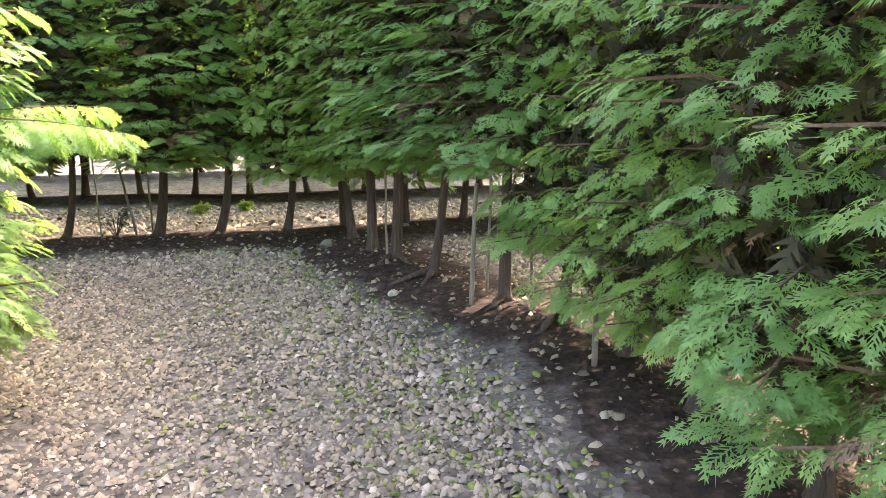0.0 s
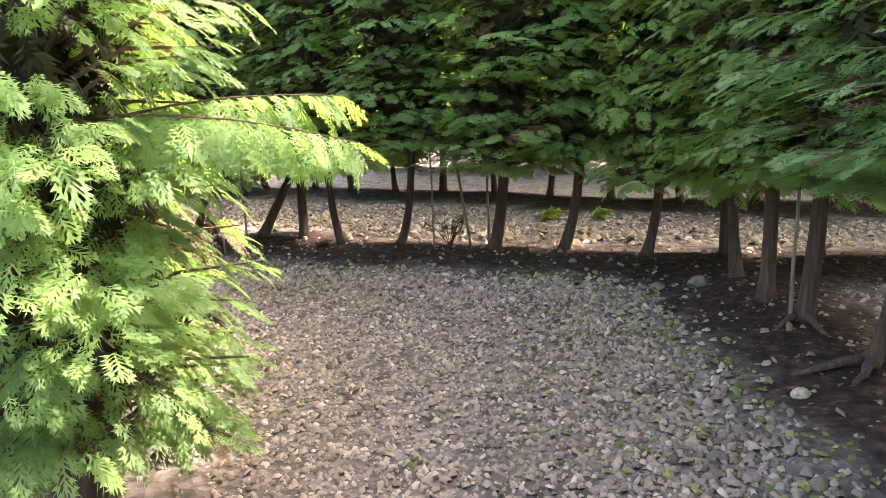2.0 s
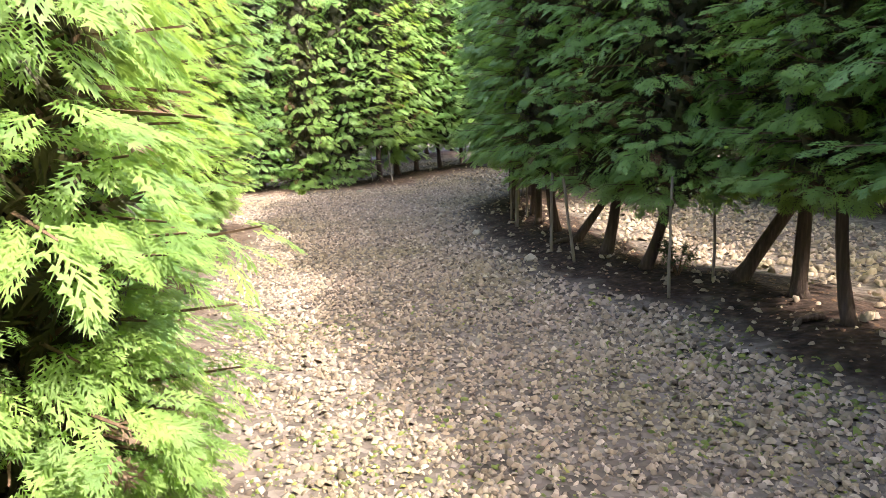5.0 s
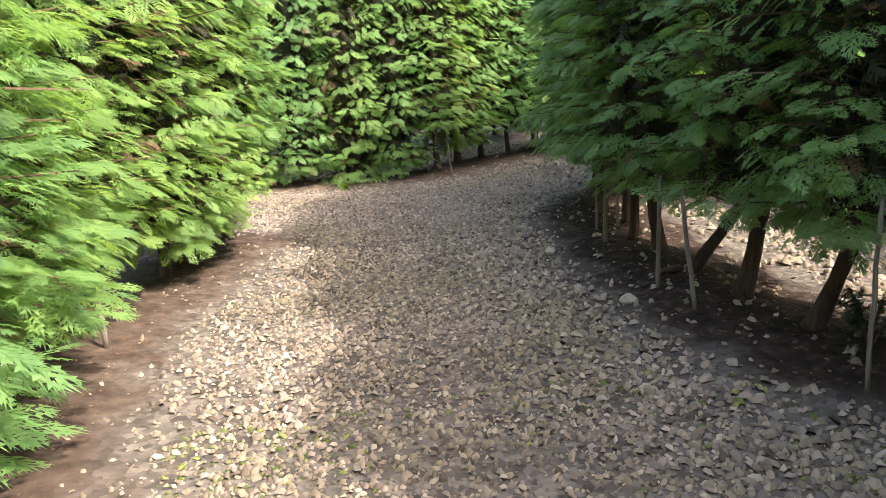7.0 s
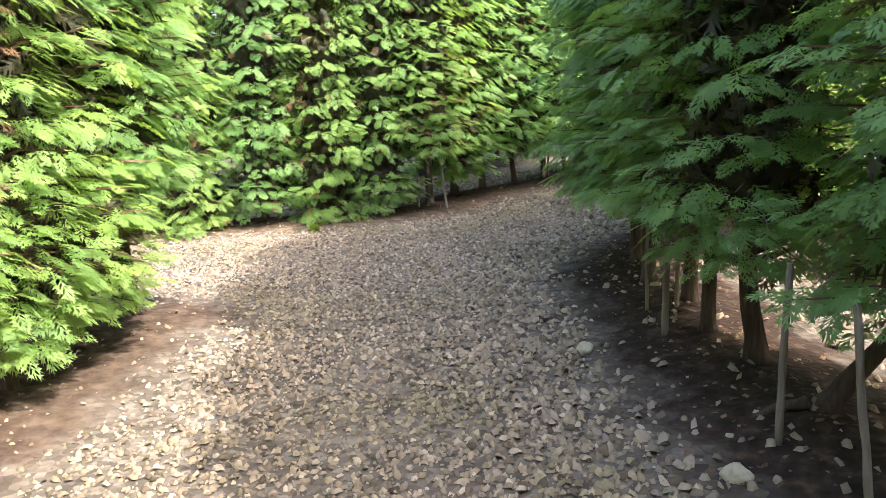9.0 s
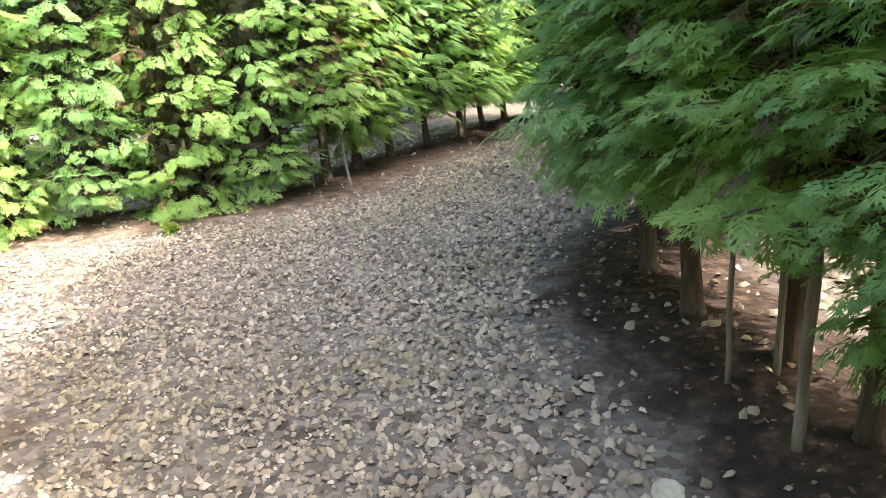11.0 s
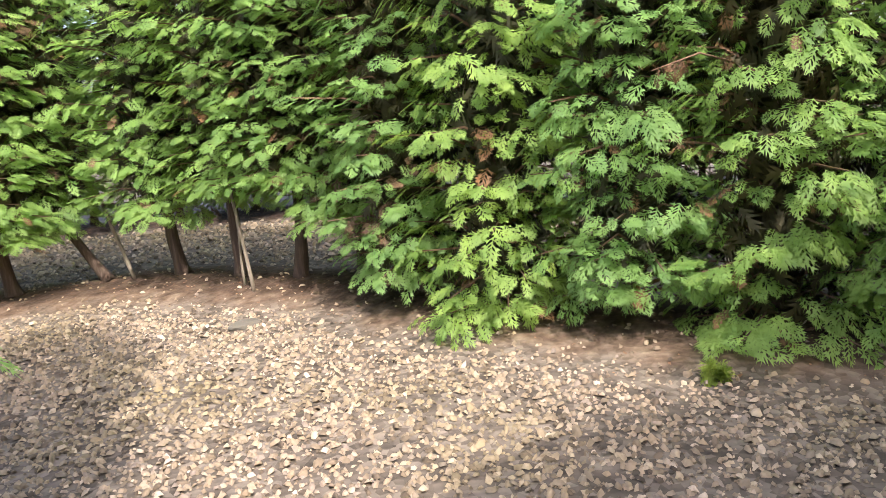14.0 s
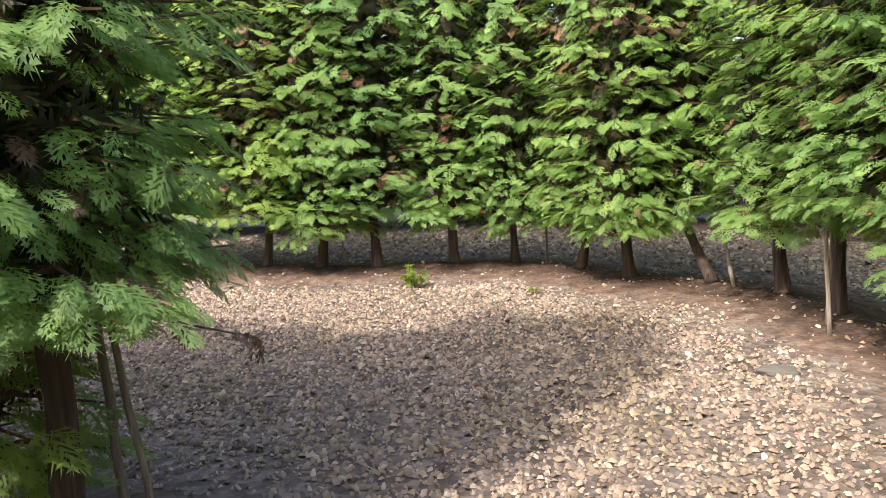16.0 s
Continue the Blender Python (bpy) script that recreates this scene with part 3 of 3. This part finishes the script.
for k, (x, y, a, l) in enumerate(((-0.13, 5.95, 3.6, 0.5), (-0.1, 5.93, 4.4, 0.35), (-0.47, 6.6, 4.0, 0.3), (-0.42, 6.6, 5.2, 0.28), (0.42, 5.12, 4.1, 0.32), (0.76, 4.6, 3.9, 0.35), (-5.0, 7.8, 4.6, 0.3), (-7.85, 7.4, 4.4, 0.3))):
    root(x, y, a, l, 80 + k)


def dead_branch(start, tip, count, label, seed):
    """A withered branch: a bent stick with rust-brown sprays."""
    rng = np.random.default_rng(seed)
    start, tip = np.array(start), np.array(tip)
    mid = 0.5 * (start + tip) + np.array([0, 0, 0.06])
    thing = tagged(new("dead_branch"), label=label, category="branch", group="withered branches")
    thing.location = start
    start, mid, tip = np.zeros(3), mid - start, tip - start
    part_mesh("stick", mesh_of("stick", *tube([start, 0.5 * (start + mid), mid, 0.5 * (mid + tip), tip], [0.007, 0.006, 0.005, 0.004, 0.002], 6), TWIG, True), thing)
    rows = []
    for k in range(count):
        s = rng.uniform(0.45, 1)
        p = start * (1 - s) ** 2 + 2 * mid * s * (1 - s) + tip * s * s
        rows.append((p, (tip - mid) * 1.5 + rng.uniform(-0.5, 0.5, 3) - np.array([0, 0, 0.45]), rng.uniform(-1, 1, 3), rng.uniform(0.05, 0.09), 0.6))
    tmpl = spray_template(random.Random(seed), 5, 1)
    part_mesh("withered_spray", big_mesh("withered_spray", *sprays(tmpl, *(np.array([r[c] for r in rows]) for c in range(5))), DEAD), thing, kind="stuff")


dead_branch((-14.3, 5.25, 1.35), (-13.42, 5.05, 1.34), 9, "rust-brown withered branch sticking out of the hedge", 91)
dead_branch((-10.4, 3.85, 0.75), (-11.0, 3.55, 0.62), 10, "thin dark withered branch low on a trunk", 93)
dead_branch((-2.6, 3.2, 0.75), (-1.95, 3.35, 0.42), 34, "brown withered branch hanging low beside the trunk", 94)
dead_branch((-2.6, 3.2, 0.70), (-2.15, 2.65, 0.40), 30, "brown withered branch hanging low beside the trunk", 95)
dead_branch((-3.25, 3.7, 0.7), (-2.75, 4.1, 0.45), 24, "brown withered branch hanging low beside the trunk", 96)


def shrub(x, y, height, mat, label, seed, stems=9, leaves=34, leaf=0.055):
    rng = np.random.default_rng(seed)
    thing = tagged(new("small_shrub"), label=label, category="shrub")
    thing.location = (x, y, height_at(x, y))
    rows = []
    for k in range(stems):
        a = rng.uniform(0, 2 * math.pi)
        tip = np.array([math.cos(a), math.sin(a), 0]) * rng.uniform(0.3, 0.75) * height + np.array([0, 0, height * rng.uniform(0.6, 1.0)])
        mid = 0.5 * tip + np.array([0, 0, 0.12 * height])
        part_mesh("stem", mesh_of("stem", *tube([np.zeros(3) - np.array([0, 0, 0.02]), mid, tip], [0.006, 0.004, 0.002], 5), TWIG, True), thing)
        for j in range(leaves):
            s = rng.uniform(0.35, 1)
            p = 2 * mid * s * (1 - s) + tip * s * s
            d = rng.uniform(-1, 1, 3)
            rows.append((p, d, rng.uniform(-1, 1, 3) + np.array([0, 0, 1.5]), leaf * rng.uniform(0.7, 1.4), 0.3))
    tmpl = spray_template(random.Random(seed), 2, 1)
    part_mesh("foliage", big_mesh("foliage", *sprays(tmpl, *(np.array([r[c] for r in rows]) for c in range(5))), mat), thing, kind="stuff")


DARK_LEAF = foliage_material("shrub_leaf", (0.022, 0.042, 0.018), (0.055, 0.09, 0.035), (0.08, 0.13, 0.03), 0.2)
WEED = foliage_material("weed_leaf", (0.10, 0.17, 0.03), (0.22, 0.30, 0.05), (0.40, 0.52, 0.08), 0.4)
shrub(-3.62, 7.98, 0.36, DARK_LEAF, "small dark-leaved shrub between stakes on the bank", 101, 8, 13, 0.05)
shrub(-6.3, 7.6, 0.28, DARK_LEAF, "low dark-leaved sapling on the bank", 102, 6)
shrub(-13.66, 5.24, 0.07, WEED, "bright green weed tuft at the edge of the gravel", 103, 8, 20)
shrub(-12.6, -0.12, 0.07, WEED, "tiny green weed at the edge of the gravel", 104, 5, 8, 0.03)
shrub(-11.55, -0.55, 0.20, WEED, "yellow-green cypress seedling on the bank", 105, 8, 22)
shrub(-3.0, 3.98, 0.15, WEED, "pale green low weeds beside the end of the hedge", 109, 10, 18, 0.06)
shrub(-3.25, 4.15, 0.12, WEED, "pale green low weeds beside the end of the hedge", 110, 9, 18, 0.06)
shrub(-3.35, 10.05, 0.13, WEED, "low yellow-green weeds in the far lane", 107, 9, 20, 0.07)
shrub(-2.75, 10.2, 0.12, WEED, "low yellow-green weeds in the far lane", 108, 9, 20, 0.07)


# ---- gravel ----
def stone_shape(rng, sides=5):
    """A low, irregular chip: top ring, lower ring; radius about 1."""
    a = np.arange(sides) * 2 * math.pi / sides + rng.uniform(-0.35, 0.35, sides)
    ro, ri = rng.uniform(0.75, 1.15, sides), rng.uniform(0.5, 0.78, sides)
    lower = np.column_stack([ro * np.cos(a), ro * np.sin(a), np.full(sides, -0.25)])
    upper = np.column_stack([ri * np.cos(a), ri * np.sin(a), 0.42 + rng.uniform(-0.14, 0.14, sides)])
    t = [(sides, sides + k, sides + k + 1) for k in range(1, sides - 1)]
    for k in range(sides):
        k2 = (k + 1) % sides
        t += [(k, k2, sides + k2), (k, sides + k2, sides + k)]
    return np.concatenate([lower, upper]), np.array(t)


def ridge_shape(rng, sides=4):
    """A sharp chip: a lower ring under a slanting ridge."""
    a = np.arange(sides) * 2 * math.pi / sides + rng.uniform(-0.35, 0.35, sides)
    ro = rng.uniform(0.7, 1.15, sides)
    lower = np.column_stack([ro * np.cos(a), ro * np.sin(a), np.full(sides, -0.25)])
    upper = np.array([[0.42, rng.uniform(-0.2, 0.2), rng.uniform(0.25, 0.5)], [-0.38, rng.uniform(-0.2, 0.2), rng.uniform(0.3, 0.6)]])
    p, q = sides, sides + 1
    return np.concatenate([lower, upper]), np.array([(3, 0, p), (0, 1, p), (1, q, p), (1, 2, q), (2, 3, q), (3, p, q)])


rng = np.random.default_rng(5)
SHAPES = [stone_shape(rng) for _ in range(4)] + [ridge_shape(rng) for _ in range(12)]


def shade_side(x, y):
    """Distance to the hedge along whose foot the coarse stones lie."""
    best = np.full(x.shape, 1e9)
    for (ax, ay), (bx, by) in zip(ROW_A, ROW_A[1:]):
        s = np.clip(((x - ax) * (bx - ax) + (y - ay) * (by - ay)) / ((bx - ax) ** 2 + (by - ay) ** 2), 0, 1)
        best = np.minimum(best, np.hypot(x - ax - s * (bx - ax), y - ay - s * (by - ay)))
    return best


def scatter(name, boxes, per_m2, size, keep, mat, flat=1.0):
    """Stones over boxes of the plan (x0, x1, y0, y1), kept with the chance that keep(distance to the trunks) gives."""
    xs, ys = [], []
    for x0, x1, y0, y1 in boxes:
        n = int((x1 - x0) * (y1 - y0) * per_m2)
        xs.append(rng.uniform(x0, x1, n)), ys.append(rng.uniform(y0, y1, n))
    x, y = np.concatenate(xs), np.concatenate(ys)
    ok = rng.random(len(x)) < keep(bank_distance(x, y), x, y)
    x, y = x[ok], y[ok]
    z = ground_height(x, y)
    s = size * (0.90 + 0.42 * np.clip((1.8 - shade_side(x, y)) / 1.0, 0, 1)) * np.exp(np.clip(rng.normal(0, 0.40, len(x)), -0.8, 0.55))
    pick = rng.integers(0, len(SHAPES), len(x))
    vs, ts, n = [], [], 0
    for k, (tv, tt) in enumerate(SHAPES):
        i = np.flatnonzero(pick == k)
        a, tx, ty = rng.uniform(0, 2 * math.pi, len(i)), rng.normal(0, 0.3, len(i)), rng.normal(0, 0.3, len(i))
        sx, sy = s[i] * rng.uniform(0.9, 1.3, len(i)), s[i] * rng.uniform(0.65, 1.0, len(i))
        px, py, pz = (tv[:, c][None, :] for c in range(3))
        lx, ly, lz = sx[:, None] * px, sy[:, None] * py, flat * 1.0 * s[i][:, None] * pz
        lz = lz + lx * tx[:, None] + ly * ty[:, None]
        c, d = np.cos(a)[:, None], np.sin(a)[:, None]
        v = np.stack([x[i][:, None] + c * lx - d * ly, y[i][:, None] + d * lx + c * ly, z[i][:, None] + flat * s[i][:, None] * rng.uniform(0.0, 0.75, len(i))[:, None] + lz], axis=2)
        vs.append(v.reshape(-1, 3))
        ts.append((tt[None] + (np.arange(len(i)) * len(tv))[:, None, None]).reshape(-1, 3) + n)
        n += len(i) * len(tv)
    return part_mesh(name, big_mesh(name, np.concatenate(vs), np.concatenate(ts), mat), ground, kind="stuff")


def on_path(d, x, y):
    bank = np.where(row_distance(x, y, [ROW_B]) < 1.4, 0.54, 0.56)
    return np.clip((d - bank) / 0.55, 0.035, 1.0)


tagged(scatter("gravel", [(-14.6, -10.0, -1.2, 8.2), (-10.0, 1.2, 3.7, 8.0), (-2.6, 1.2, 1.0, 3.7), (-10.0, -8.0, -1.2, 3.0)], 1330, 0.0155, on_path, GRAVEL), label="pale grey and buff crushed stone chips")
tagged(scatter("gravel", [(-10.5, 1.5, 8.0, 10.8), (-18.3, -14.6, -3.5, 11.5), (-14.6, -10.5, 8.2, 11.5), (-15.0, -8.0, -5.4, -1.2), (1.2, 4.6, 0.5, 8.0)], 270, 0.025, on_path, GRAVEL), label="crushed stone chips of the neighbouring lanes")
tagged(scatter("leaf_litter", [(-15.5, 2.0, -2.2, 9.0)], 150, 0.011, lambda d, x, y: np.clip(1.15 - d / 0.75, 0.0, 0.9), LITTER, 0.25), label="rust-brown fallen sprays and chips on the soil")

SPRIG = stone_material("green_sprig", [(0.0, (0.07, 0.10, 0.02)), (0.6, (0.13, 0.17, 0.04)), (1.0, (0.24, 0.24, 0.07))], True)
tagged(scatter("fallen_sprigs", [(-6.5, 1.2, 4.2, 8.0), (-1.5, 1.4, 1.2, 4.2)], 400, 0.014, lambda d, x, y: np.clip((d - 0.45) / 0.4, 0, 1) * np.clip(2.3 - d, 0, 1) * np.clip(np.sin(2.1 * x + 0.7 * y) + 0.9, 0.1, 1), SPRIG, 0.7), label="fallen green sprigs and moss among the stones")

# single chips in the middle of the path
chips = [big_mesh("stone", tv * np.array([0.021, 0.017, 0.014]), tt, PEBBLE) for tv, tt in SHAPES]
for k in range(300):
    x = rng.uniform(-9.2, -1.6)
    y = 4.9 + 0.10 * (-1.6 - x) + rng.uniform(-0.9, 0.9)
    ob = new("stone", chips[k % len(chips)])
    ob.parent = ground
    f = rng.uniform(0.75, 1.5)
    ob.matrix_basis = pose(x, y, height_at(x, y) + 0.010, rng.uniform(-12, 12), rng.uniform(-12, 12), rng.uniform(0, 360)) @ Matrix.Diagonal((f, f, f, 1))
